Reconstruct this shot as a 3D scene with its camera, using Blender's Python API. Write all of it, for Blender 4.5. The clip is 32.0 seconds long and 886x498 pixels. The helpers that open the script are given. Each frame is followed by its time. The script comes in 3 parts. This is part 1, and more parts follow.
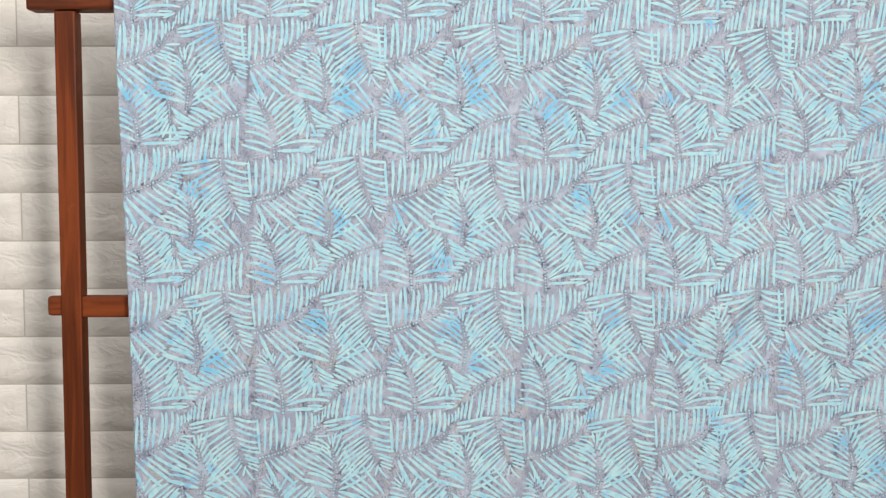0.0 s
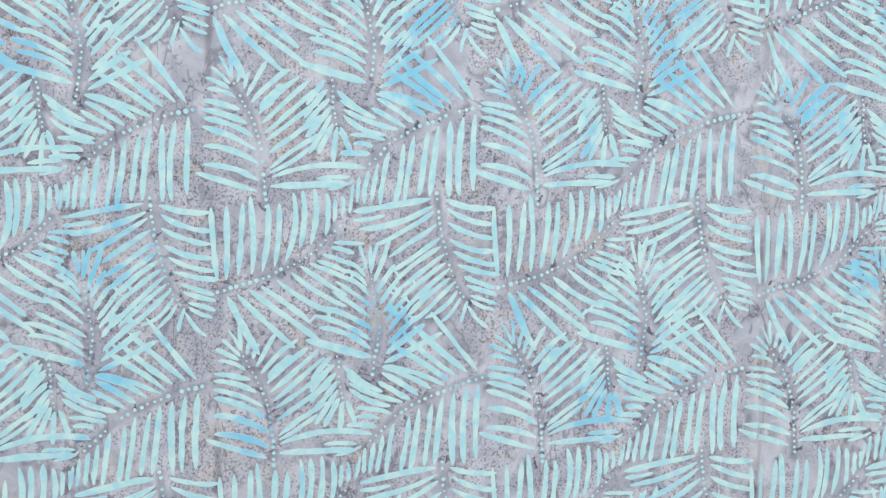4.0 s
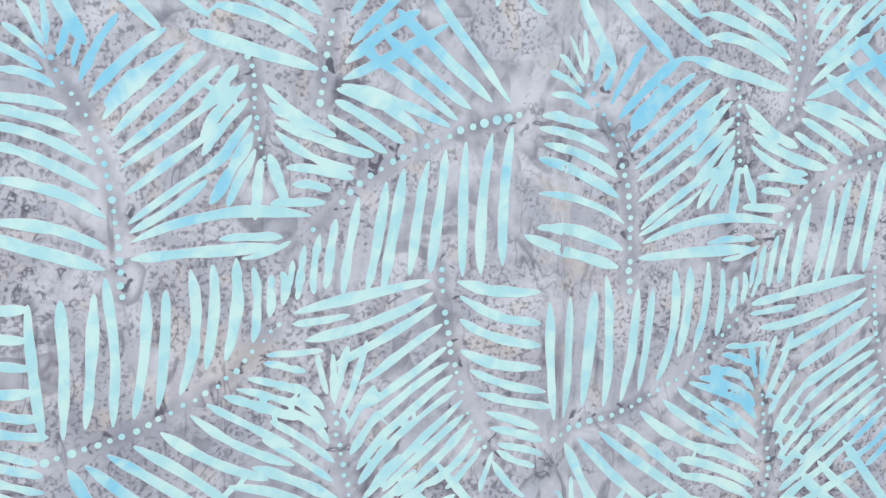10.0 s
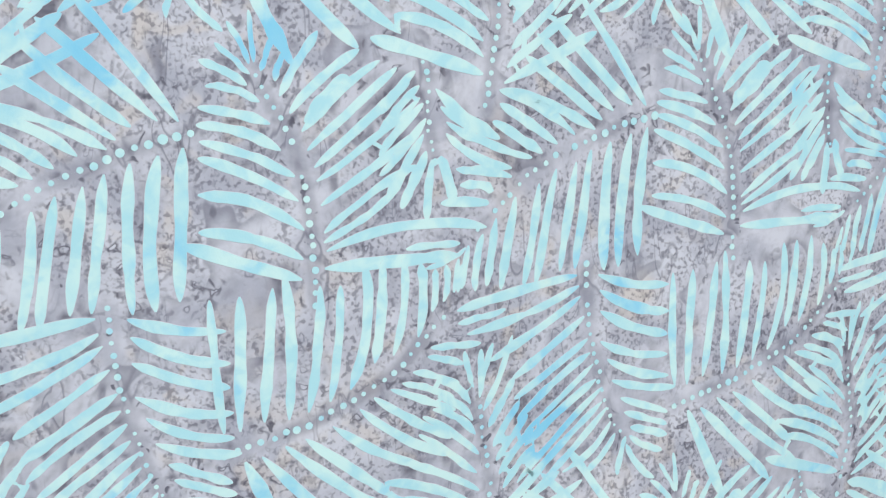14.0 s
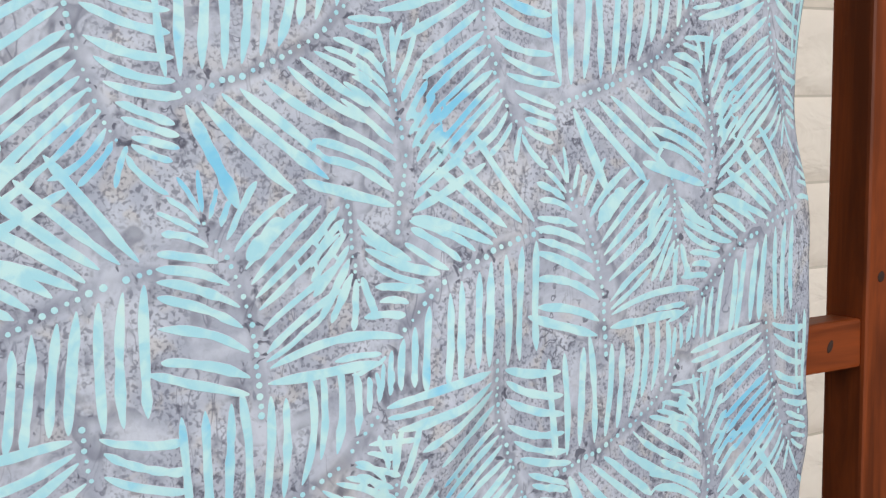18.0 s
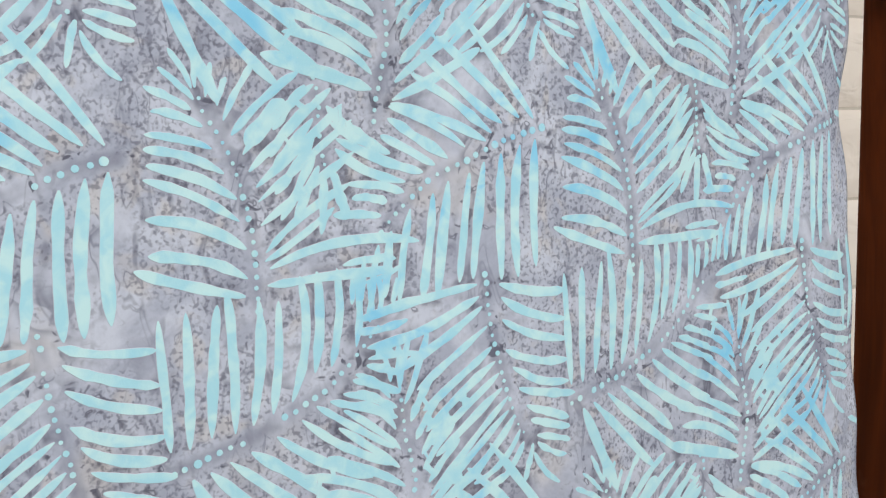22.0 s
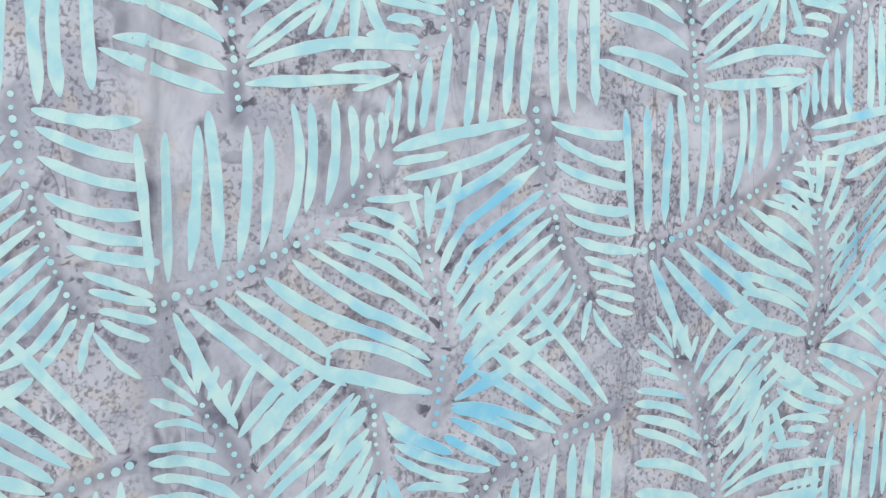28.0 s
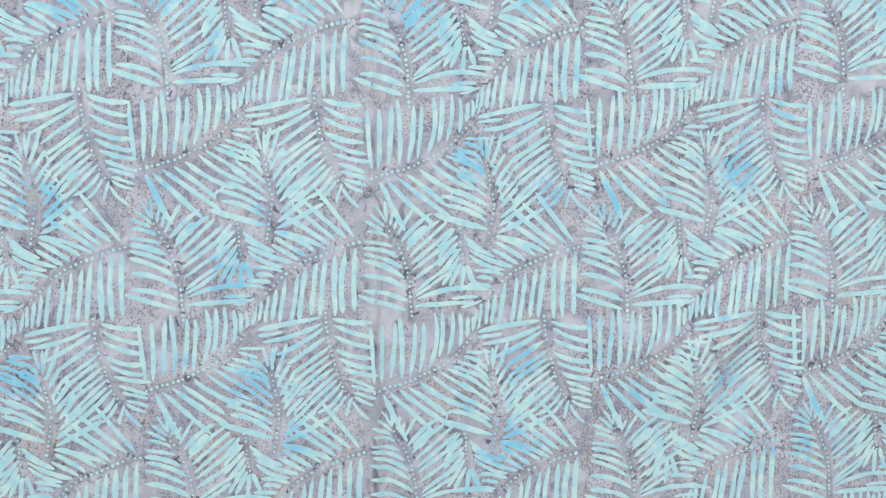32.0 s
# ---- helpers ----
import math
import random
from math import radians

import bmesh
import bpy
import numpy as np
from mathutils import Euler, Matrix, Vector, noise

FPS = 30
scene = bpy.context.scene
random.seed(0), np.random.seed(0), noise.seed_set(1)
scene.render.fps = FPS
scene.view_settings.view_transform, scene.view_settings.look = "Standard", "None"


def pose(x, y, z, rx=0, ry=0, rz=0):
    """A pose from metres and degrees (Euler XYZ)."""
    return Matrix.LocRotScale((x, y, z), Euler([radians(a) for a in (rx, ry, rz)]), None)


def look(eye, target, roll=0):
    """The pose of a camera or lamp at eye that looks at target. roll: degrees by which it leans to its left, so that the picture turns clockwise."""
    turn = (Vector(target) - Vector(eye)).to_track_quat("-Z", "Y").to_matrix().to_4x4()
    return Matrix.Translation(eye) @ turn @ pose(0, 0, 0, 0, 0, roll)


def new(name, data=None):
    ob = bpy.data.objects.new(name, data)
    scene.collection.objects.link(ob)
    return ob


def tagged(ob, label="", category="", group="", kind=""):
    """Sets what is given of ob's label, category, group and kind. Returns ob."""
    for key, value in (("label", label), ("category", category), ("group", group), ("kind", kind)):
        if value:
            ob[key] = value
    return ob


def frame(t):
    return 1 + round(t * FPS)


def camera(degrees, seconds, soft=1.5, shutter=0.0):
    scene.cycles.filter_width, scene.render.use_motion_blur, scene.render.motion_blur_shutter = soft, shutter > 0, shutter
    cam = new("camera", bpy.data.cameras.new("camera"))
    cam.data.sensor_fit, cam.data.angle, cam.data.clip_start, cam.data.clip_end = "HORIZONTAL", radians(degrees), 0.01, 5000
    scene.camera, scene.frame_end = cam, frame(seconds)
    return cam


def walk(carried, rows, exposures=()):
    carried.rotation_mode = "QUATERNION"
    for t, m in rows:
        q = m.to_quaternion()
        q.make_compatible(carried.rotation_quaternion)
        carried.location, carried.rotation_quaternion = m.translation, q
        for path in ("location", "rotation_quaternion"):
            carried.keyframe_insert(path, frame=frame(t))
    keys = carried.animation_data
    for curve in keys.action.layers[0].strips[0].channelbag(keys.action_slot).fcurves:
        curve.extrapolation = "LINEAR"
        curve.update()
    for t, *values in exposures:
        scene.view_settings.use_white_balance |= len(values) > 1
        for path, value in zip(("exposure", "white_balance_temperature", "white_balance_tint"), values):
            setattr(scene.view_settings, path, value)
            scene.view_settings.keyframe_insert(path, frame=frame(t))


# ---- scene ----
from mathutils.kdtree import KDTree

cam = camera(43.4, 32.0, soft=1.3)
PATH = [
    (0, (-0.129, -1.542, 1.364), (-0.088, 0.454, 1.241), -0.2),
    (0.5, (-0.151, -1.436, 1.377), (-0.104, 0.559, 1.25), -0.1),
    (1, (-0.193, -1.307, 1.388), (-0.128, 0.688, 1.264), -0.1),
    (1.5, (-0.244, -1.216, 1.396), (-0.15, 0.777, 1.258), -0.0),
    (2, (-0.281, -1.118, 1.403), (-0.165, 0.872, 1.241), -0.1),
    (2.5, (-0.286, -1.011, 1.422), (-0.149, 0.975, 1.231), -0.2),
    (2.7, (-0.3, -0.965, 1.431), (-0.125, 1.017, 1.229), -0.1),
    (3, (-0.29, -0.903, 1.42), (-0.101, 1.08, 1.248), -0.1),
    (3.5, (-0.288, -0.827, 1.43), (-0.072, 1.152, 1.238), -0.1),
    (4, (-0.307, -0.747, 1.43), (-0.052, 1.228, 1.25), -0.1),
    (4.5, (-0.342, -0.665, 1.442), (-0.038, 1.302, 1.247), -0.2),
    (6.5, (-0.37, -0.469, 1.454), (0.129, 1.437, 1.111), 0.5),
    (7, (-0.339, -0.452, 1.457), (0.186, 1.446, 1.107), 0.6),
    (7.5, (-0.304, -0.443, 1.466), (0.223, 1.453, 1.11), 0.7),
    (7.8, (-0.271, -0.436, 1.472), (0.226, 1.464, 1.095), 0.8),
    (8, (-0.263, -0.424, 1.466), (0.268, 1.473, 1.12), 0.7),
    (8.5, (-0.232, -0.404, 1.47), (0.294, 1.495, 1.129), 0.7),
    (9, (-0.205, -0.395, 1.475), (0.325, 1.501, 1.12), 0.8),
    (9.5, (-0.179, -0.392, 1.475), (0.354, 1.503, 1.125), 0.7),
    (10, (-0.143, -0.391, 1.477), (0.399, 1.501, 1.123), 0.8),
    (10.5, (-0.107, -0.384, 1.478), (0.438, 1.508, 1.123), 0.8),
    (11, (-0.07, -0.373, 1.475), (0.503, 1.511, 1.125), 0.8),
    (11.5, (-0.04, -0.366, 1.475), (0.552, 1.512, 1.125), 0.8),
    (12, (-0.008, -0.36, 1.473), (0.602, 1.515, 1.135), 0.8),
    (12.5, (0.021, -0.354, 1.479), (0.657, 1.511, 1.136), 0.8),
    (13, (0.054, -0.358, 1.481), (0.72, 1.496, 1.135), 0.6),
    (13.5, (0.091, -0.369, 1.474), (0.779, 1.482, 1.153), 0.3),
    (14, (0.126, -0.378, 1.472), (0.866, 1.45, 1.136), 0.5),
    (14.5, (0.142, -0.389, 1.47), (0.946, 1.41, 1.126), 0.7),
    (16.5, (0.097, -0.415, 1.373), (1.064, 1.323, 1.164), -1.2),
    (17, (0.083, -0.425, 1.355), (1.057, 1.31, 1.156), -1.3),
    (17.5, (0.076, -0.427, 1.34), (1.053, 1.307, 1.137), -1.5),
    (18, (0.073, -0.429, 1.314), (1.059, 1.301, 1.123), -1.6),
    (18.5, (0.066, -0.43, 1.295), (1.051, 1.3, 1.106), -1.6),
    (19, (0.058, -0.432, 1.272), (1.051, 1.294, 1.088), -1.6),
    (19.5, (0.059, -0.433, 1.245), (1.048, 1.297, 1.069), -1.6),
    (19.9, (0.06, -0.421, 1.217), (1.055, 1.302, 1.015), -1.5),
    (20, (0.066, -0.419, 1.213), (1.054, 1.308, 1.001), -1.4),
    (20.5, (0.08, -0.403, 1.188), (1.072, 1.322, 0.98), -1.3),
    (21, (0.086, -0.395, 1.16), (1.076, 1.329, 0.944), -1.4),
    (21.5, (0.09, -0.392, 1.131), (1.078, 1.334, 0.921), -1.5),
    (22, (0.099, -0.382, 1.095), (1.08, 1.349, 0.895), -1.6),
    (22.5, (0.104, -0.374, 1.068), (1.085, 1.357, 0.863), -1.6),
    (22.8, (0.103, -0.367, 1.046), (1.104, 1.354, 0.852), -2.0),
    (23, (0.107, -0.373, 1.034), (1.094, 1.356, 0.838), -1.6),
    (23.5, (0.105, -0.37, 1.005), (1.09, 1.36, 0.813), -1.7),
    (24, (0.098, -0.369, 0.971), (1.094, 1.355, 0.78), -1.7),
    (24.5, (0.087, -0.363, 0.964), (1.078, 1.365, 0.784), -2.0),
    (25, (0.075, -0.351, 0.986), (1.075, 1.372, 0.807), -1.9),
    (25.3, (0.067, -0.338, 0.997), (1.085, 1.376, 0.838), -1.7),
    (25.5, (0.064, -0.341, 1.018), (1.054, 1.388, 0.837), -1.9),
    (26, (0.044, -0.329, 1.057), (1.0, 1.419, 0.877), -1.8),
    (26.5, (0.023, -0.328, 1.094), (0.926, 1.448, 0.918), -1.7),
    (28.5, (-0.053, -0.419, 1.233), (0.671, 1.437, 1.057), -1.1),
    (29, (-0.045, -0.491, 1.277), (0.544, 1.409, 1.074), -0.5),
    (29.5, (-0.041, -0.55, 1.306), (0.462, 1.375, 1.103), -0.4),
    (30, (-0.017, -0.621, 1.321), (0.378, 1.332, 1.145), -0.6),
    (30.5, (-0.011, -0.681, 1.335), (0.315, 1.284, 1.15), -0.5),
    (31, (-0.018, -0.743, 1.349), (0.249, 1.231, 1.165), -0.4),
    (31.5, (-0.023, -0.824, 1.366), (0.193, 1.152, 1.149), -0.4),
    (32, (0.004, -0.911, 1.387), (0.153, 1.066, 1.127), -0.4),
]
EXPOSURES = [(0, -0.03), (4, -0.06), (7, -0.05), (9.5, 0.0), (14, 0.0), (18, -0.05), (22, -0.04), (26, -0.06), (32, -0.06)]
WALL_Y, BRICK_Z, BRICK_X = 0.28, 1.386, -0.68
walk(cam, [(t, look(eye, target, roll)) for t, eye, target, roll in PATH], EXPOSURES)

# ---- world and light ----
world = bpy.data.worlds.new("world")
world.use_nodes = True
scene.world = world
wt = world.node_tree
sky = wt.nodes.new("ShaderNodeTexSky")
sky.sky_type = "NISHITA"
sky.sun_disc = False
sky.sun_elevation, sky.sun_rotation = radians(35), radians(150)
wt.links.new(sky.outputs[0], wt.nodes["Background"].inputs[0])
wt.nodes["Background"].inputs[1].default_value = 0.1


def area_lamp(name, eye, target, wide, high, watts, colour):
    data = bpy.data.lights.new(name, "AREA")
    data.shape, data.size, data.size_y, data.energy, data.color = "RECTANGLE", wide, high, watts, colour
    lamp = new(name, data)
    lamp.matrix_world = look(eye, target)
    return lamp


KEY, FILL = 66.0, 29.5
# key lamp: its side follows from the wall shadows, what it is stays unknown
area_lamp("key_light", (0.86, -2.93, 2.0), (0.0, 0.0, 1.3), 0.42, 0.75, KEY, (1.0, 0.972, 0.945))
# unseen fill lamp below the ceiling, added to lift the shaded parts; no fixture
area_lamp("unseen_fill_light", (-0.85, -1.6, 2.55), (-0.85, -1.6, 0.0), 1.6, 1.6, FILL, (0.97, 0.995, 1.0))


# ---- materials ----
def lin(r, g, b):
    return tuple(((c / 255 + 0.055) / 1.055) ** 2.4 if c > 10 else c / 255 / 12.92 for c in (r, g, b)) + (1.0,)


class Nodes:
    """A material with a few short hands for its nodes."""

    def __init__(self, name, rough=0.8):
        self.mat = bpy.data.materials.new(name)
        self.mat.use_nodes = True
        self.tree = self.mat.node_tree
        self.bsdf = self.tree.nodes["Principled BSDF"]
        self.bsdf.inputs["Roughness"].default_value = rough
        self.place = self.tree.nodes.new("ShaderNodeTexCoord").outputs["Object"]

    def link(self, a, b):
        self.tree.links.new(a, b)

    def noise(self, scale, detail=3.0, rough=0.55, distort=0.0, stretch=None, shift=(0, 0, 0)):
        n = self.tree.nodes.new("ShaderNodeTexNoise")
        n.inputs["Scale"].default_value, n.inputs["Detail"].default_value = scale, detail
        n.inputs["Roughness"].default_value, n.inputs["Distortion"].default_value = rough, distort
        self.link(self.mapped(stretch or (1, 1, 1), shift), n.inputs["Vector"])
        return n.outputs[0]

    def mapped(self, stretch, shift=(0, 0, 0)):
        m = self.tree.nodes.new("ShaderNodeMapping")
        m.inputs["Scale"].default_value, m.inputs["Location"].default_value = stretch, shift
        self.link(self.place, m.inputs["Vector"])
        return m.outputs[0]

    def ramp(self, value, lo, hi, a=0.0, b=1.0):
        n = self.tree.nodes.new("ShaderNodeMapRange")
        n.interpolation_type = "SMOOTHSTEP"
        for i, v in enumerate((lo, hi, a, b)):
            n.inputs[i + 1].default_value = v
        self.link(value, n.inputs[0])
        return n.outputs[0]

    def math(self, op, a, b):
        n = self.tree.nodes.new("ShaderNodeMath")
        n.operation = op
        for i, v in enumerate((a, b)):
            if isinstance(v, (int, float)):
                n.inputs[i].default_value = v
            else:
                self.link(v, n.inputs[i])
        return n.outputs[0]

    def mix(self, factor, a, b):
        n = self.tree.nodes.new("ShaderNodeMix")
        n.data_type = "RGBA"
        for v, s in ((factor, n.inputs["Factor"]), (a, n.inputs[6]), (b, n.inputs[7])):
            if isinstance(v, (tuple, float, int)):
                s.default_value = v
            else:
                self.link(v, s)
        return n.outputs[2]

    def attribute(self, name):
        n = self.tree.nodes.new("ShaderNodeAttribute")
        n.attribute_name = name
        return n.outputs["Fac"]

    def random(self):
        return self.tree.nodes.new("ShaderNodeObjectInfo").outputs["Random"]

    def done(self, colour, height=None, strength=0.3, distance=0.001, rough=None):
        if isinstance(colour, tuple):
            self.bsdf.inputs["Base Color"].default_value = colour
        else:
            self.link(colour, self.bsdf.inputs["Base Color"])
        if height is not None:
            b = self.tree.nodes.new("ShaderNodeBump")
            b.inputs["Strength"].default_value, b.inputs["Distance"].default_value = strength, distance
            self.link(height, b.inputs["Height"])
            self.link(b.outputs[0], self.bsdf.inputs["Normal"])
        if rough is not None:
            self.link(rough, self.bsdf.inputs["Roughness"])
        return self.mat


def tide(m, value, at, soft, thin):
    """The dark line that dye leaves where it stopped: it deepens slowly and ends at once."""
    return m.math("MULTIPLY", m.ramp(value, at - soft, at), m.ramp(value, at, at + thin, 1.0, 0.0))


def cloth_material():
    """Grey-lavender batik ground: smooth near the stems, peppered with small dark spots between the leaves."""
    m = Nodes("batik_ground", 0.85)
    calm = m.attribute("calm")
    blot = m.noise(38, 4, 0.6, 0.6)
    ground = m.mix(m.ramp(blot, 0.36, 0.66), lin(*GROUND_DEEP), lin(*GROUND_PALE))
    stain = m.ramp(m.noise(10, 3, 0.55, 0.5, shift=(2, 7, 9)), 0.56, 0.72, 0.0, 0.32)
    ground = m.mix(stain, ground, lin(*GROUND_STEM))
    tan = m.ramp(m.noise(21, 3, 0.55, 0.4, shift=(3, 1, 7)), 0.56, 0.74, 0.0, 0.55)
    ground = m.mix(tan, ground, lin(*GROUND_TAN))
    spread = m.noise(17, 3, 0.6, 0.3, shift=(5, 2, 2))
    zone = m.ramp(spread, 0.42, 0.50, 0.10, 1.0)
    zone = m.math("MULTIPLY", zone, m.ramp(calm, 0.2, 0.8, 1.0, 0.1))
    sand = m.math("MULTIPLY", m.ramp(m.noise(70, 2.5, 0.55, 0.6, shift=(5, 8, 4)), 0.52, 0.68, 0.0, 0.5), zone)
    ground = m.mix(sand, ground, lin(*GROUND_TAN))
    apart = m.tree.nodes.new("ShaderNodeSeparateXYZ")
    m.link(m.place, apart.inputs[0])
    fold = m.math("ABSOLUTE", m.math("SUBTRACT", apart.outputs[0], 0.0205), 0.0)
    zone = m.math("MULTIPLY", zone, m.ramp(fold, 0.006, 0.02, 0.25, 1.0))
    crescent = m.ramp(m.noise(470, 1.0, 0.5, 0.5, (1.0, 1.0, 0.8)), 0.54, 0.80)
    dot = m.ramp(m.noise(640, 0.4, 0.5, 0.2, shift=(4, 4, 9)), 0.50, 0.72)
    pepper = m.math("MAXIMUM", crescent, m.math("MULTIPLY", dot, 0.85))
    colour = m.mix(m.math("MULTIPLY", m.math("MULTIPLY", pepper, zone), 0.66), ground, lin(*GROUND_SPOT))
    # the line where the peppered dye stopped, and the dye that pooled in the narrow gaps
    shore = m.math("MULTIPLY", tide(m, spread, 0.44, 0.05, 0.012), m.ramp(m.noise(40, 2, 0.5, shift=(4, 6, 1)), 0.45, 0.6, 0.0, 0.45))
    colour = m.mix(shore, colour, lin(*GROUND_WISP))
    pool = m.math("MULTIPLY", m.attribute("pool"), m.ramp(m.noise(120, 2, 0.55, 0.6, (1, 1, 0.7), (3, 3, 8)), 0.40, 0.66, 0.0, 0.75))
    colour = m.mix(pool, colour, lin(*GROUND_SPOT))
    curl = tide(m, m.noise(250, 1.0, 0.5, 0.6, shift=(1, 2, 3)), 0.68, 0.13, 0.06)
    where = m.ramp(m.noise(26, 2, 0.5, 0.5, shift=(8, 3, 5)), 0.50, 0.64, 0.0, 0.75)
    colour = m.mix(m.math("MULTIPLY", curl, where), colour, lin(*GROUND_SPOT))
    wisp = tide(m, m.noise(64, 1.5, 0.5, 0.8, (1.7, 1.0, 0.6), (6, 1, 4)), 0.62, 0.05, 0.03)
    where = m.ramp(m.noise(12, 2, 0.5, shift=(9, 4, 1)), 0.42, 0.60, 0.06, 0.55)
    colour = m.mix(m.math("MULTIPLY", wisp, where), colour, lin(*GROUND_WISP))
    speck = m.math("MULTIPLY", m.ramp(m.noise(150, 2, 0.5, 0.8, shift=(7, 5, 3)), 0.62, 0.70), m.ramp(calm, 0.04, 0.4, 0.1, 0.85))
    colour = m.mix(speck, colour, lin(*GROUND_SPOT))
    # darker dye where two printings met
    for seam, much in ((0.0145, 0.62), (-0.364, 0.5)):
        gap = m.math("ABSOLUTE", m.math("SUBTRACT", apart.outputs[0], seam), 0.0)
        run = m.ramp(m.noise(34, 2.5, 0.6, 0.6, (1.0, 1.0, 0.45), (seam * 90, 3, 5)), 0.47, 0.66)
        line = m.math("MULTIPLY", m.ramp(gap, 0.0004, 0.0042, 1.0, 0.0), m.math("MULTIPLY", run, much))
        colour = m.mix(line, colour, lin(*GROUND_SPOT))
    stem = m.math("MULTIPLY", m.ramp(calm, 0.55, 0.98), m.ramp(m.noise(30, 3, 0.6, 0.6, shift=(2, 9, 2)), 0.36, 0.6, 0.06, 0.5))
    colour = m.mix(stem, colour, lin(*GROUND_STEM))
    return m.done(colour, m.noise(1500, 1.0), 0.1, 0.0003)


def rim_material():
    """The uneven dark line round each resist leaf."""
    m = Nodes("batik_leaf_rim", 0.85)
    n = m.ramp(m.noise(55, 4, 0.65, 0.8, shift=(3, 8, 1)), 0.58, 0.90)
    return m.done(m.mix(n, lin(*GROUND_PALE), lin(*GROUND_STEM)))


def leaf_material():
    """Pale aqua wax-resist leaves with sky-blue dye blots and washed-out spots."""
    m = Nodes("batik_leaf", 0.85)
    blot = m.noise(15, 3, 0.6, 0.8, shift=(2, 6, 3))
    fine = m.noise(95, 3, 0.55, 0.6)
    colour = m.mix(m.ramp(fine, 0.36, 0.64), lin(*LEAF_PALE), lin(*LEAF_AQUA))
    patch = m.ramp(m.noise(60, 3, 0.55, 0.5, shift=(1, 1, 6)), 0.38, 0.62)
    blue = m.math("MULTIPLY", m.ramp(blot, 0.54, 0.68), patch)
    dyed = m.ramp(m.math("ADD", m.attribute("dye"), m.math("MULTIPLY", patch, 0.42)), 0.46, 1.12)
    colour = m.mix(m.math("MULTIPLY", m.math("MAXIMUM", blue, dyed), 0.8), colour, lin(*LEAF_BLUE))
    band = m.ramp(m.noise(38, 2, 0.5, 0.6, shift=(9, 2, 4)), 0.5, 0.66, 0.0, 0.5)
    colour = m.mix(band, colour, lin(*LEAF_AQUA))
    cream = m.ramp(m.noise(45, 3, 0.6, 0.4, shift=(7, 7, 1)), 0.6, 0.75, 0.0, 0.5)
    colour = m.mix(cream, colour, lin(*LEAF_CREAM))
    return m.done(colour, m.noise(1500, 1.0), 0.12, 0.0004)


def wood_material(name, dark, light):
    m = Nodes(name, 0.55)
    m.bsdf.inputs["Specular IOR Level"].default_value = 0.22
    grain = m.noise(14, 5, 0.65, 0.6, (3.0, 3.0, 0.25) if "upright" in name else (0.25, 3.0, 3.0))
    fine = m.noise(120, 3, 0.6, 0.2, (2.0, 2.0, 0.05) if "upright" in name else (0.05, 2.0, 2.0))
    colour = m.mix(m.ramp(grain, 0.33, 0.68), lin(*dark), lin(*light))
    colour = m.mix(m.math("MULTIPLY", m.ramp(fine, 0.5, 0.75), 0.5), colour, lin(*dark))
    worn = m.ramp(m.noise(30, 3, 0.6, shift=(4, 1, 8)), 0.66, 0.78, 0.0, 0.35)
    colour = m.mix(worn, colour, lin(150, 92, 62))
    return m.done(colour, fine, 0.15, 0.0006, m.ramp(grain, 0.3, 0.7, 0.46, 0.62))


def plain_material(name, a, b, scale, rough=0.8, bump=0.2):
    m = Nodes(name, rough)
    n = m.noise(scale, 4, 0.6)
    return m.done(m.mix(m.ramp(n, 0.3, 0.7), lin(*a), lin(*b)), m.noise(scale * 6, 3), bump, 0.001)


def brick_material():
    m = Nodes("white_foam_brick", 0.55)
    n = m.noise(9, 4, 0.6)
    colour = m.mix(m.ramp(n, 0.3, 0.7), lin(249, 241, 231), lin(242, 233, 221))
    colour = m.mix(m.ramp(m.random(), 0.0, 1.0, 0.0, 0.35), colour, lin(236, 225, 212))
    wave = m.ramp(m.noise(30, 3, 0.5, 1.3, (0.55, 1.0, 1.1)), 0.25, 0.75)
    fold = m.ramp(m.math("ABSOLUTE", m.math("SUBTRACT", m.noise(24, 2.5, 0.5, 1.0, (0.6, 1.0, 1.4), (3, 2, 8)), 0.5), 0.0), 0.0, 0.12)
    crease = m.math("ADD", wave, m.math("MULTIPLY", fold, m.ramp(m.noise(14, 2, 0.5, shift=(4, 4, 2)), 0.42, 0.62, 0.0, 0.3)))
    return m.done(colour, crease, 0.45, 0.0045)


GROUND_PALE, GROUND_DEEP, GROUND_TAN = (198, 204, 218), (165, 171, 188), (199, 194, 190)
GROUND_SPOT, GROUND_WISP, GROUND_STEM = (70, 70, 87), (82, 84, 102), (105, 108, 126)
LEAF_PALE, LEAF_AQUA, LEAF_BLUE, LEAF_CREAM = (196, 232, 235), (167, 218, 231), (114, 197, 235), (212, 235, 229)
CLOTH, LEAF, RIM = cloth_material(), leaf_material(), rim_material()
WOOD_UP = wood_material("upright_teak", (88, 39, 14), (138, 65, 27))
WOOD_ALONG = wood_material("level_teak", (88, 39, 14), (138, 65, 27))
PEG = plain_material("dark_knot", (40, 22, 14), (58, 32, 20), 90)
BRICK = brick_material()
PLASTER = plain_material("grey_plaster", (164, 162, 160), (154, 152, 150), 3)
MORTAR = plain_material("wall_joint", (214, 206, 194), (204, 196, 182), 12)
FLOOR = plain_material("grey_floor", (72, 68, 65), (60, 57, 54), 5)
WHITE = plain_material("white_paint", (232, 230, 226), (224, 222, 216), 6, 0.5)


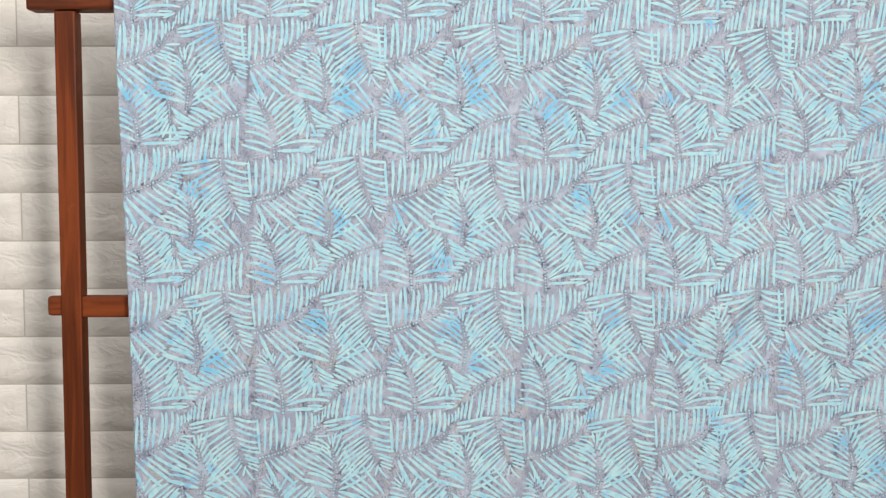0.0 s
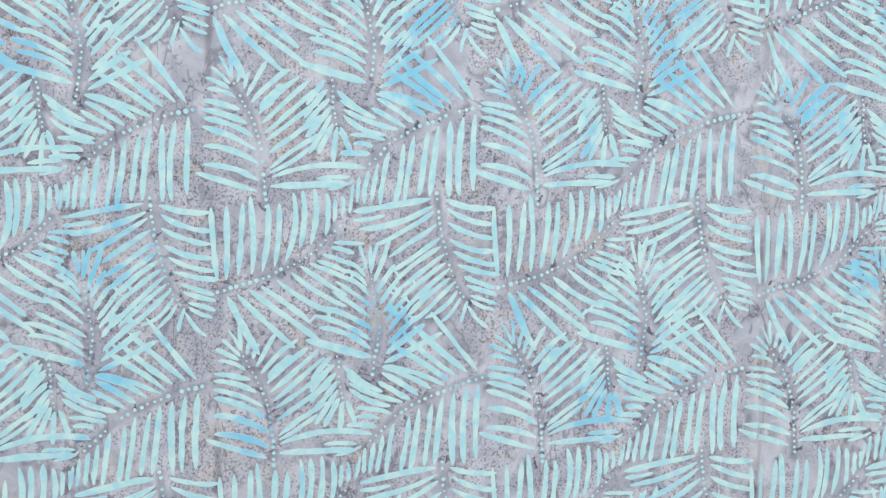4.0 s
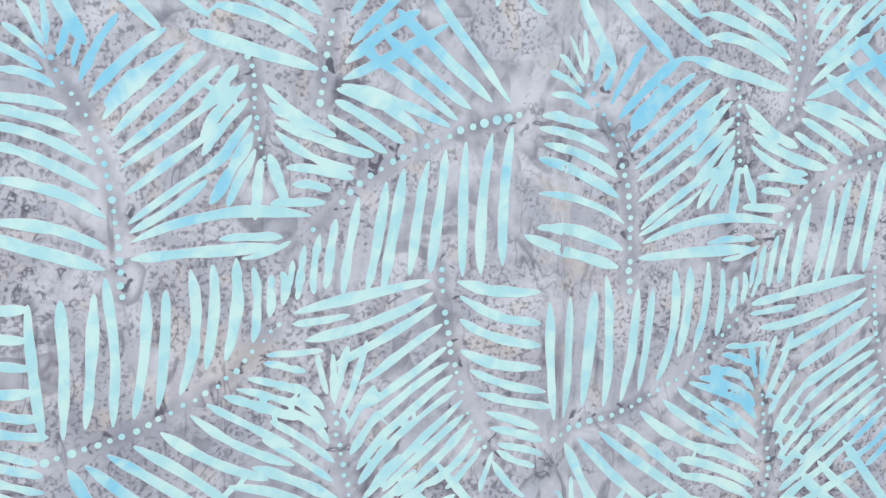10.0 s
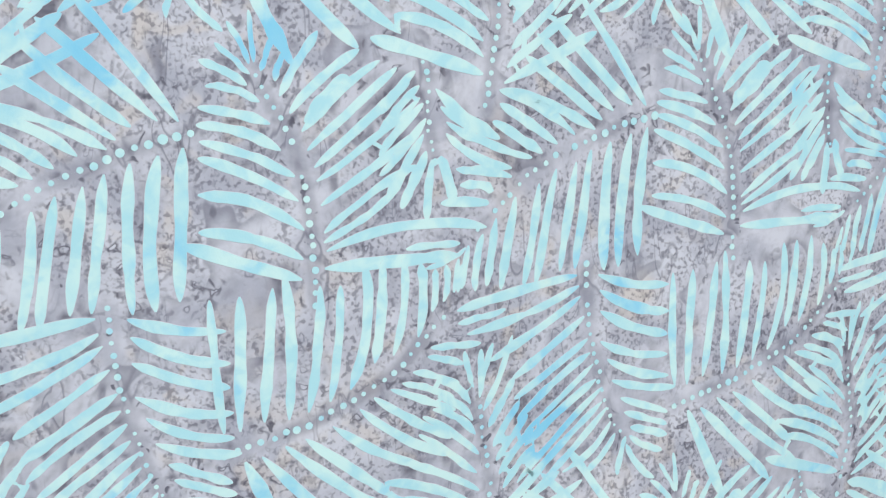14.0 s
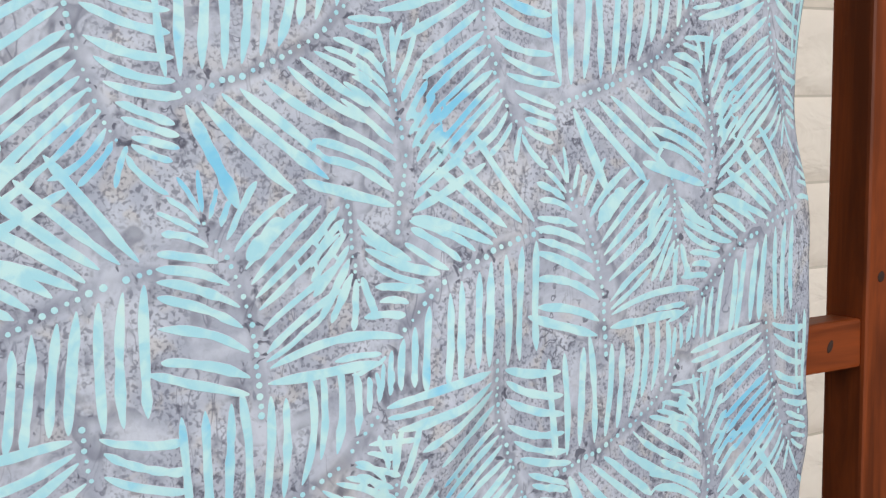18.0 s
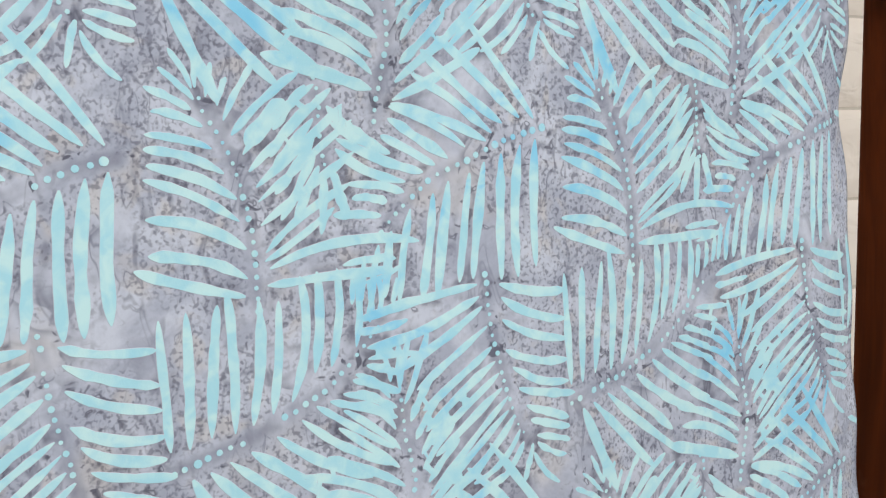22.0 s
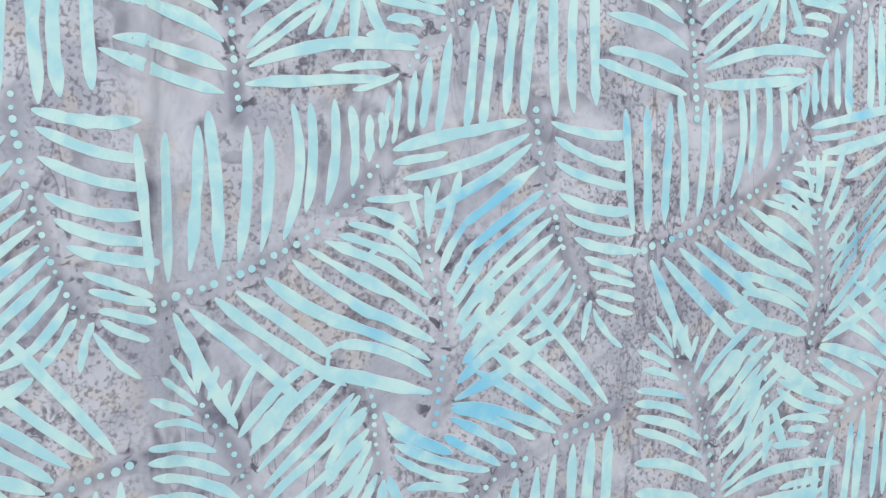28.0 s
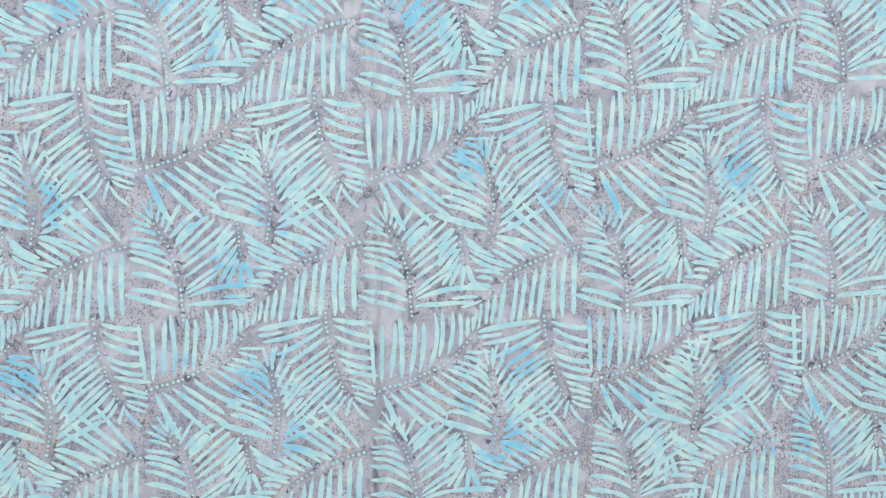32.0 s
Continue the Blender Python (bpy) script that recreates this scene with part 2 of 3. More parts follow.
# ---- mesh helpers ----
def link_mesh(name, bm, material, parent=None, label="", smooth=False):
    mesh = bpy.data.meshes.new(name)
    bm.to_mesh(mesh)
    bm.free()
    mesh.materials.append(material)
    if smooth:
        mesh.shade_smooth()
    ob = new(name, mesh)
    ob.parent = parent
    if label:
        ob["label"] = label
    return ob


def part(name, bm, material, parent, label="", smooth=False):
    return link_mesh(name, bm, material, parent, label, smooth)


def from_arrays(name, verts, faces, material, parent=None, smooth=False):
    mesh = bpy.data.meshes.new(name)
    mesh.from_pydata(verts, [], faces)
    mesh.materials.append(material)
    if smooth:
        mesh.shade_smooth()
    ob = new(name, mesh)
    ob.parent = parent
    return ob


def bar(x0, x1, y0, y1, z0, z1, bevel=0.002, steps=2):
    """A bar with worn, rounded edges."""
    bm = bmesh.new()
    bmesh.ops.create_cube(bm, size=1.0)
    for v in bm.verts:
        v.co = ((x0 + x1) / 2 + v.co.x * (x1 - x0), (y0 + y1) / 2 + v.co.y * (y1 - y0), (z0 + z1) / 2 + v.co.z * (z1 - z0))
    if bevel:
        bmesh.ops.bevel(bm, geom=bm.edges[:], offset=bevel, segments=steps, affect="EDGES", profile=0.6)
    return bm


# ---- the room: brick-clad wall behind the cloth, plain walls round the camera ----
X0, X1, Y0, Y1, TOP = -2.2, 2.6, -3.0, WALL_Y + 0.012, 2.6


def room_wall(name, box):
    return tagged(link_mesh(name, bar(*box, bevel=0), PLASTER), kind="structure", category="wall")


wall_north = tagged(link_mesh("wall_north", bar(X0 - 0.1, X1 + 0.1, Y1, Y1 + 0.12, 0, TOP, bevel=0), MORTAR),
                    "white wall clad with soft brick-pattern foam panels", "wall", kind="structure")
room_wall("wall_west", (X0 - 0.1, X0, Y0, Y1, 0, TOP))
room_wall("wall_east", (X1, X1 + 0.1, Y0, Y1, 0, TOP))
# unseen window, added only as a setting for the key lamp
WIN = (0.56, 1.16, 1.5, 2.45)
wall_south = tagged(new("wall_south"), "plain grey plaster wall with one opening added behind the key lamp", "wall", kind="structure")
for box in ((X0 - 0.1, WIN[0], Y0 - 0.1, Y0, 0, TOP), (WIN[1], X1 + 0.1, Y0 - 0.1, Y0, 0, TOP),
            (WIN[0], WIN[1], Y0 - 0.1, Y0, 0, WIN[2]), (WIN[0], WIN[1], Y0 - 0.1, Y0, WIN[3], TOP)):
    part("wall_panel", bar(*box, bevel=0), PLASTER, wall_south)
added_window = tagged(new("added_window"), "white frame of an unseen window added behind the key lamp", "window", kind="structure")
for box in ((WIN[0], WIN[0] + 0.04, WIN[2], WIN[3]), (WIN[1] - 0.04, WIN[1], WIN[2], WIN[3]),
            (WIN[0] + 0.04, WIN[1] - 0.04, WIN[2], WIN[2] + 0.04), (WIN[0] + 0.04, WIN[1] - 0.04, WIN[3] - 0.04, WIN[3])):
    part("added_window_frame", bar(box[0], box[1], Y0 - 0.08, Y0 - 0.03, box[2], box[3], 0.003), WHITE, added_window)
tagged(link_mesh("floor", bar(X0 - 0.1, X1 + 0.1, Y0 - 0.1, Y1 + 0.12, -0.1, 0, bevel=0), FLOOR), "plain grey floor", "floor", kind="structure")
tagged(link_mesh("ceiling", bar(X0 - 0.1, X1 + 0.1, Y0 - 0.1, Y1 + 0.12, TOP, TOP + 0.1, bevel=0), PLASTER), "plain white ceiling", "ceiling", kind="structure")

# ---- the wooden display stand ----
FY0, FY1 = 0.024, 0.055
stand = tagged(new("display_stand"), "reddish-brown varnished wooden stand holding up the batik cloth", "stand")
LEFT, RIGHT = (-0.634, -0.605), (0.624, 0.656)
for x0, x1, lean in (LEFT + (0.0,), RIGHT + (0.028,)):
    post = bar(x0, x1, FY0, FY1, 0.05, 1.600, 0.0025)
    for v in post.verts:
        v.co.x += lean * (v.co.z - 1.19)
    part("post", post, WOOD_UP, stand)
    low = -1.16 * lean
    part("foot", bar(x0 - 0.004 + low, x1 + 0.004 + low, FY0 - 0.19, FY1 + 0.15, 0.0, 0.05, 0.006), WOOD_UP, stand)
part("top_bar", bar(-0.671, 0.695, FY0 - 0.004, FY1 + 0.004, 1.601, 1.648, 0.004), WOOD_ALONG, stand)
for z0, z1 in ((1.174, 1.204), (0.40, 0.435)):
    rail = bar(LEFT[1] - 0.001, RIGHT[0] + 0.001, FY0 + 0.003, FY1 - 0.004, z0, z1, 0.0025)
    for v in rail.verts:
        v.co.z -= 0.001 + 0.0022 * (v.co.x + 0.6)
    part("cross_bar", rail, WOOD_ALONG, stand)
    part("tenon", bar(LEFT[0] - 0.021, LEFT[0] + 0.001, FY0 + 0.006, FY1 - 0.008, z0 + 0.001, z1 - 0.001, 0.006, 3), WOOD_ALONG, stand, "rounded tenon end")
    part("tenon", bar(RIGHT[1] - 0.001, RIGHT[1] + 0.024, FY0 + 0.006, FY1 - 0.008, z0 + 0.001, z1 - 0.001, 0.006, 3), WOOD_ALONG, stand, "rounded tenon end")


def knot(x, z, y, wide, high):
    bm = bmesh.new()
    bmesh.ops.create_uvsphere(bm, u_segments=14, v_segments=8, radius=1.0)
    bmesh.ops.transform(bm, matrix=Matrix.LocRotScale((x, y, z), Euler((0, 0.5, 0)), (wide, 0.0008, high)), verts=bm.verts[:])
    part("knot", bm, PEG, stand, "dark knot in the wood", True)


knot(0.597, 1.186, FY0 + 0.003, 0.0022, 0.0042)
knot(0.638, 1.225, FY0, 0.0030, 0.0036)

# ---- the batik cloth ----
U1, V0, V1 = 0.567, 0.55, 1.655


def left_edge(v):
    return -0.536 - 0.026 * (v - 1.27)


def drape(u, v):
    """Where the point (u, v) of the flat cloth hangs: arrays of x, y, z."""
    y = 0.0035 * np.sin(2 * np.pi * (u / 0.47 + 0.12 * v)) + 0.0025 * np.sin(2 * np.pi * (u / 0.21 - v / 0.9) + 1.0)
    y = y * np.clip((1.62 - v) / 0.25, 0, 1)
    d = np.clip(u - 0.52, 0, None)
    y = y + 1.30 * d ** 1.5
    hem = (d / 0.047) ** 2
    low = np.clip((1.1 - v) / 0.28, 0, 1.4)
    bell = lambda at, wide: np.exp(-((v - at) / wide) ** 2)
    x = u - 0.5 * d ** 2 + hem * (0.021 * low ** 2 - 0.0010 - 0.0095 * bell(1.335, 0.034) - 0.0065 * bell(1.10, 0.032) + 0.0035 * bell(1.245, 0.03) + 0.0012 * np.sin(v * 95))
    # a soft buckle beside the last column but one
    side = u - 0.322 - 0.5 * (v - 1.2)
    y = y - 0.010 * np.exp(-(side / np.where(side < 0, 0.05, 0.017)) ** 2 - ((v - 1.19) / 0.06) ** 2)
    # pressed centre fold
    y = y - 0.0032 * np.exp(-((u - 0.0140) / 0.0062) ** 2) + 0.0030 * np.exp(-((u - 0.0255) / 0.0078) ** 2)
    y = y + 0.0007 * np.exp(-((u - 0.0140) / 0.0018) ** 2)
    return x, y, v


# Six palm fronds repeat over the cloth. Each has a stem and a row of leaflets on either side: foot x, foot z, tip x, tip z,
# bow, width, in millimetres from the place where its part of the pattern was set down.
FRONDS = {}
one_side = [(-4, -5, -6, -57, -0.019, 4.1), (-12, -7, -15, -60, -0.032, 4.1), (-21, -10, -22, -61, -0.011, 4.1), (-29, -13, -35, -60, -0.004, 3.8), (-36, -17, -42, -60, -0.002, 3.6), (-45, -20, -52, -65, 0.002, 3.6), (-52, -25, -58, -65, 0.018, 3.4), (-62, -30, -68, -66, -0.015, 3.4), (-70, -38, -74, -64, 0, 3.3), (-76, -43, -79, -65, -0.024, 2.8), (-82, -47, -84, -64, 0.004, 2.4), (-86, -52, -88, -65, 0.008, 1.9)]
other_side = [(-5, 4, -37, 46, -0.004, 3.4), (-12, 4, -48, 37, 0.006, 3.7), (-20, 2, -55, 31, 0.013, 3.8), (-25, -2, -60, 22, -0.019, 3.7), (-28, -5, -69, 10, -0.044, 3.7), (-37, -7, -70, 9, -0.055, 3.7), (-45, -11, -70, 5, -0.019, 3.6), (-51, -14, -73, -1, 0.003, 3.3)]
FRONDS["arch"] = ("left", [(-1, -0.3), (-17, -4), (-32, -10), (-47, -16), (-61, -25), (-69, -33), (-80, -43)], (4.7, 4.3, 2.6), one_side, other_side)
one_side = [(-77, 15.5, -121, 28.5, 0, 4.7), (-77, 21.5, -112, 36.5, -0.086, 3.7), (-77, 27.5, -115, 44.5, -0.062, 3.7), (-75, 34.5, -107, 50.5, -0.025, 3.4), (-77, 42.5, -102, 61.5, -0.016, 2.8), (-76, 49.5, -100, 67.5, -0.04, 2.8), (-78, 57.5, -96, 70.5, -0.118, 3.1), (-79, 63.5, -94, 75.5, -0.098, 2.8), (-80, 70.5, -94, 81.5, -0.101, 2.7), (-79, 76.5, -83, 91.5, 0.008, 2.4), (-76, 72.5, -76, 91.5, 0, 2.4)]
other_side = [(-68, 12, -29, 32, -0.015, 3.7), (-67, 18, -40, 38, 0.009, 3.6), (-65, 25, -45, 44, -0.013, 3.3), (-65, 34, -51, 50, 0.031, 3), (-67, 40, -52, 57, 0.031, 3), (-68, 46, -55, 63, 0.004, 3), (-70, 52, -58, 69, 0.014, 3), (-72, 60, -61, 78, 0.02, 3), (-74, 67, -63, 96, -0.025, 3), (-76, 74, -71, 94, 0.024, 2.5)]
FRONDS["upright"] = ("left", [(-76, 4), (-74, 16.5), (-72, 27.5), (-71, 37.5), (-73, 48.5), (-75, 59.5), (-76, 69.5)], (4.1, 3.4, 2.4), one_side, other_side)
one_side = [(-24, -62.6, 8.7, -68, -0.055, 3.7), (-23, -68.6, 9.7, -80, -0.068, 3.6), (-23, -77.6, 9.7, -89, -0.058, 3.6), (-22, -89.6, 9.7, -98, -0.079, 3.6), (-19, -97.6, 10.7, -107, -0.069, 3.4), (-16, -106.6, 13.7, -113, -0.041, 3.4), (-12, -114.6, 9.7, -123, 0, 3), (-10, -120.6, 10.7, -127, -0.008, 3), (-7, -127.6, 10.7, -133, 0.011, 2.7), (-7, -130.6, 8.7, -138, -0.057, 2.5), (-9, -134.6, 4.7, -151, -0.07, 2.5)]
other_side = [(-34, -62, -86, -71.5, -0.01, 4), (-33, -67, -82, -82, 0.05, 3.7), (-65, -73.3, -86, -76.2, 0.02, 2.7), (-32, -71, -71, -93, 0.025, 3.4), (-30, -79, -62, -101, 0, 3.3), (-28, -88, -60, -110, 0, 3.1), (-27, -94, -59, -118, -0.02, 3.1), (-25, -99, -56, -124, -0.002, 3), (-24, -105, -55, -129, -0.012, 3), (-21, -109, -58, -144, -0.015, 3), (-21, -115, -52, -143, -0.01, 3), (-18, -118, -47, -145, 0.018, 3), (-16, -124, -38, -143, 0.107, 2.8), (-14, -129, -27, -145, 0.049, 2.5), (-9, -131, -14, -147, -0.028, 2.4)]
FRONDS["slanting"] = ("left", [(-30, -58), (-29, -71), (-27, -86), (-24, -97), (-21, -109), (-17, -121), (-9, -133)], (4.1, 3.4, 2.2), one_side, other_side)
one_side = [(-96, 10, -70, -8, -0.055, 3.7), (-94, 4, -76, -5, -0.059, 3), (-92, -2, -56, -16, -0.039, 3.7), (-92, -6, -64, -19, -0.087, 3.4), (-88, -19, -64, -23, 0.041, 3), (-86, -25, -72, -27, 0.07, 3), (-94, -31, -74, -32, 0.023, 3.4), (-94, -14, -88, -31, -0.015, 3.7)]
other_side = [(-104, 17, -117, 1, -0.012, 3.1), (-102, 11, -118, -8, -0.039, 3.3), (-101, 5, -118, -14, -0.025, 3.3), (-100, 0, -117, -21, 0.026, 3.3), (-100, -6, -115, -31, 0.006, 3.4), (-99, -12, -109, -32, 0, 3.4), (-97, -15, -99, -37, 0, 3.4)]
FRONDS["small"] = ("left", [(-101, 20), (-99, 14), (-99, 3), (-98, -6), (-96, -16)], (3.6, 2.9, 2.2), one_side, other_side)
one_side = [(-4, 7, -7, 55, 0.009, 3.4), (2, 7, 3, 56, -0.011, 3.7), (10, 10, 14, 58, -0.002, 3.7), (19, 10, 18, 63, -0.028, 3.7), (26, 12, 31, 58, -0.03, 3.7), (34, 15, 38, 57, -0.019, 3.4), (42, 19, 47, 65, -0.08, 3.7), (51, 28, 54, 66, -0.041, 3.7), (58, 30, 62, 67, -0.055, 3.4), (68, 36, 69, 64, -0.055, 3.3), (74, 45, 75, 61, -0.031, 2.8), (79, 49, 79, 62, -0.077, 2.5), (84, 51, 86, 62, -0.008, 2.1)]
other_side = [(3, -4, 23, -45, -0.006, 4.7), (9, -3, 47, -40, -0.006, 4.1), (17, 0, 63, -35, -0.014, 3.8), (25, 2, 58, -24, 0.011, 3.8), (35, 6, 73, -16, -0.051, 3.8), (45, 11, 82, -12, -0.047, 3.3), (51, 15, 82, -5, -0.015, 3), (57, 17, 84, 6, 0.009, 3), (62, 19, 83, 11, 0.034, 2.8), (66, 23, 86, 16, 0.022, 2.8), (72, 28, 87, 23, 0.02, 2.7), (73, 31, 94, 31, 0, 2.5)]
FRONDS["rising"] = ("right", [(-4, -1), (13, 4), (25, 7), (36, 12), (47, 17), (59, 24), (70, 35), (78, 43)], (4.5, 4.0, 2.5), one_side, other_side)
one_side = [(-20.5, 84.2, -21.6, 101.5, 0, 2.1), (-17.4, 81.1, -14, 93.3, 0, 2.2), (-13.3, 78, -9.7, 88.2, 0.052, 2.2), (-11.3, 72.9, 2.2, 95.4, 0.017, 2.7), (-8.2, 67.8, 17.3, 90.3, 0.042, 3.3), (-4.1, 60.7, 23.8, 85.2, 0.038, 3.1), (-2, 54.6, 30.2, 83.1, -0.001, 3), (0, 48.5, 34.6, 78, -0.01, 3), (1, 43.4, 38.9, 71.9, -0.01, 3), (2, 35.2, 38.9, 60.7, -0.001, 3.1), (3.1, 25, 37.8, 48.5, 0.025, 3), (3.1, 21.9, 30.2, 39.3, -0.032, 2.7), (4.1, 18.9, 65.9, 25.1, 0.081, 3.7), (3.1, 12.8, 54.6, 14.9, 0.004, 4), (33.6, 17.9, 55.6, 18.4, 0.03, 2.8), (41, 10.7, 58.3, 16.8, -0.06, 1.9), (-3, 64, 13, 80, 0, 6.7)]
other_side = [(-21.5, 84.2, -29.2, 98.4, -0.034, 1.9), (-21.5, 80.1, -33.5, 91.3, -0.023, 2.2), (-22.5, 77, -37.8, 85.2, -0.017, 2.7), (-18.4, 70.9, -36.7, 77, -0.075, 2.8), (-15.4, 63.8, -38.9, 68.8, -0.028, 3.1), (-11.3, 54.6, -40, 63.8, -0.063, 3.6), (-7.2, 45.4, -38.9, 58.6, -0.05, 3.4), (-6.1, 37.2, -40, 52.5, -0.046, 3.6), (-4.1, 27, -40, 40.3, -0.081, 3.7), (-4.1, 16.8, -40, 27, -0.06, 3.7), (-5.1, 9.7, -45.4, 22.9, 0.008, 3.8)]
FRONDS["drooping"] = ("low", [(0, 0), (-0.5, 9.5), (-1, 21.5), (-2, 33.5), (-4, 44.5), (-7, 54.5), (-11, 64.5), (-17, 74.5), (-20, 81.5)], (4.2, 3.7, 2.4), one_side, other_side)


def stem_points(stem, step):
    """Points at even steps along the smooth stem."""
    p = np.array(stem)
    t = np.linspace(0, len(p) - 1, 80)
    a = np.clip(t.astype(int), 0, len(p) - 2)
    f = (t - a)[:, None]
    p0, p1, p2, p3 = p[np.clip(a - 1, 0, None)], p[a], p[a + 1], p[np.clip(a + 2, None, len(p) - 1)]
    c = 0.5 * (2 * p1 + (p2 - p0) * f + (2 * p0 - 5 * p1 + 4 * p2 - p3) * f ** 2 + (3 * p1 - p0 - 3 * p2 + p3) * f ** 3)
    run = np.r_[0, np.cumsum(np.linalg.norm(np.diff(c, axis=0), axis=1))]
    s = np.arange(0, run[-1], step)
    return np.column_stack((np.interp(s, run, c[:, 0]), np.interp(s, run, c[:, 1]))), s / run[-1]


SEG, RIM_WIDE = 16, 0.15
EVEN = np.linspace(0, 1, SEG + 1)
ALONG = 0.4 * EVEN + 0.3 * (1 - np.cos(np.pi * EVEN))
PROFILE = np.sin(0.5 * np.pi * np.clip(ALONG / 0.27, 0, 1)) ** 0.55 * np.sin(0.5 * np.pi * np.clip((1 - ALONG) / 0.22, 0, 1)) ** 0.5
PROFILE[0], PROFILE[-1] = 0.14, 0.12


def leaflet(foot, tip, width, bend, rng):
    """A lance-shaped leaflet on the flat cloth, in millimetres: rows of left, right."""
    foot, tip = np.array(foot), np.array(tip)
    way = tip - foot
    length = np.hypot(*way)
    way, side = way / length, np.array((-way[1], way[0])) / length
    mid = foot + np.outer(ALONG * length, way) + np.outer(4 * ALONG * (1 - ALONG) * bend * length, side)
    wobble = 1 + 0.13 * np.interp(ALONG, np.linspace(0, 1, 9), rng.normal(size=9))
    mid = mid + np.outer(0.16 * np.interp(ALONG, np.linspace(0, 1, 6), rng.normal(size=6)), side)
    half = 0.5 * width * PROFILE * wobble
    return [mid + k * (half[:, None] + grow) * side for k, grow in ((1, RIM_WIDE), (1, 0.0), (0, 0.0), (-1, 0.0), (-1, RIM_WIDE))]


# where the three parts of the pattern were set down by hand, row by row from the top, column by column
FIRST = -3
SET_DOWN = {}
SET_DOWN["left"] = {
    -1: [(-560, 1643), (-374, 1643), (-186, 1641), (3, 1640), (193, 1631), (380, 1633), (562, 1636)],
    0: [(-560, 1456), (-374, 1456), (-185, 1458), (-0.5, 1453.5), (188.5, 1447), (370, 1451), (552, 1454)],
    1: [(-558, 1272), (-372, 1272), (-183, 1274), (4.5, 1274), (187, 1267.5), (370, 1272), (552, 1273)],
    2: [(-554, 1096), (-367, 1096), (-179, 1098), (6, 1095), (190.5, 1091.5), (362, 1098), (550, 1098)],
    3: [(-550, 919), (-364, 919), (-176, 920), (9, 917), (194, 917), (369, 925), (555, 923)]}
SET_DOWN["right"] = {
    -1: [(-550, 1520), (-364, 1520), (-178, 1521), (13, 1514), (198, 1515), (380, 1519), (562, 1520)],
    0: [(-543, 1345), (-358, 1336), (-169.5, 1336), (18.5, 1327), (199.5, 1335), (387, 1332), (560, 1340)],
    1: [(-540, 1155), (-356, 1154), (-169, 1155), (18.5, 1147), (202, 1154), (378.5, 1156), (558, 1158)],
    2: [(-538, 978), (-351, 977), (-165, 977), (22, 972), (207.5, 980), (378, 982), (560, 984)],
    3: [(-535, 800), (-348, 800), (-162, 800), (24, 795), (206, 806), (377, 809), (562, 808)]}
SET_DOWN["low"] = {
    -1: [(-520, 1577), (-334, 1577), (-148, 1577), (42, 1571), (228, 1567), (413, 1570), (595, 1571)],
    0: [(-515, 1403), (-329, 1392), (-146, 1392), (46, 1384), (229, 1386), (409, 1392), (592, 1392)],
    1: [(-512, 1213), (-326, 1211), (-141, 1212), (46.5, 1206), (228, 1205), (406, 1209), (592, 1210)],
    2: [(-510, 1036), (-321, 1032), (-137, 1034), (50, 1031), (238, 1030), (411, 1033), (594, 1034)],
    3: [(-507, 858), (-318, 855), (-134, 857), (52, 853), (233, 862), (414, 858), (596, 858)]}


def set_down(part_of, c, r):
    """Where column c, row r of a part of the pattern lies on the cloth, in metres."""
    row = SET_DOWN[part_of][min(r, 3)]
    x, z = row[c - FIRST]
    return x / 1000, (z - 177.5 * max(0, r - 3)) / 1000


class Print:
    """Gathers printed shapes that lie on the cloth."""

    def __init__(self):
        self.verts, self.faces, self.slots = [], [], []

    def shape(self, u, v, faces, lift):
        u = np.clip(u, left_edge(v) + 0.0004, U1 - 0.0004)
        x, y, z = drape(u, v)
        n = len(self.verts)
        self.verts += np.column_stack((x, y - lift, z)).tolist()
        self.faces += [tuple(n + i for i in f) for f in faces]

    def take(self, sheets):
        for other in sheets:
            n = len(self.verts)
            self.verts += other.verts
            self.faces += [tuple(n + i for i in f) for f in other.faces]
            self.slots += other.slots


STRIP = [(5 * i + a, 5 * i + a + 1, 5 * i + a + 6, 5 * i + a + 5) for i in range(SEG) for a in range(4)]
STRIP_MATERIALS = [1, 0, 0, 1] * SEG


def yield_to(leaves, u, v, faces, lift):
    """Prints one leaflet: into the shared sheet, or as one of a list of sheets."""
    sheet = leaves
    if isinstance(leaves, list):
        sheet = Print()
        leaves.append(sheet)
    sheet.shape(u, v, faces, lift)
    sheet.slots += STRIP_MATERIALS
    return sheet


def inside(u, v):
    return left_edge(v) < u < U1 and V0 < v < V1


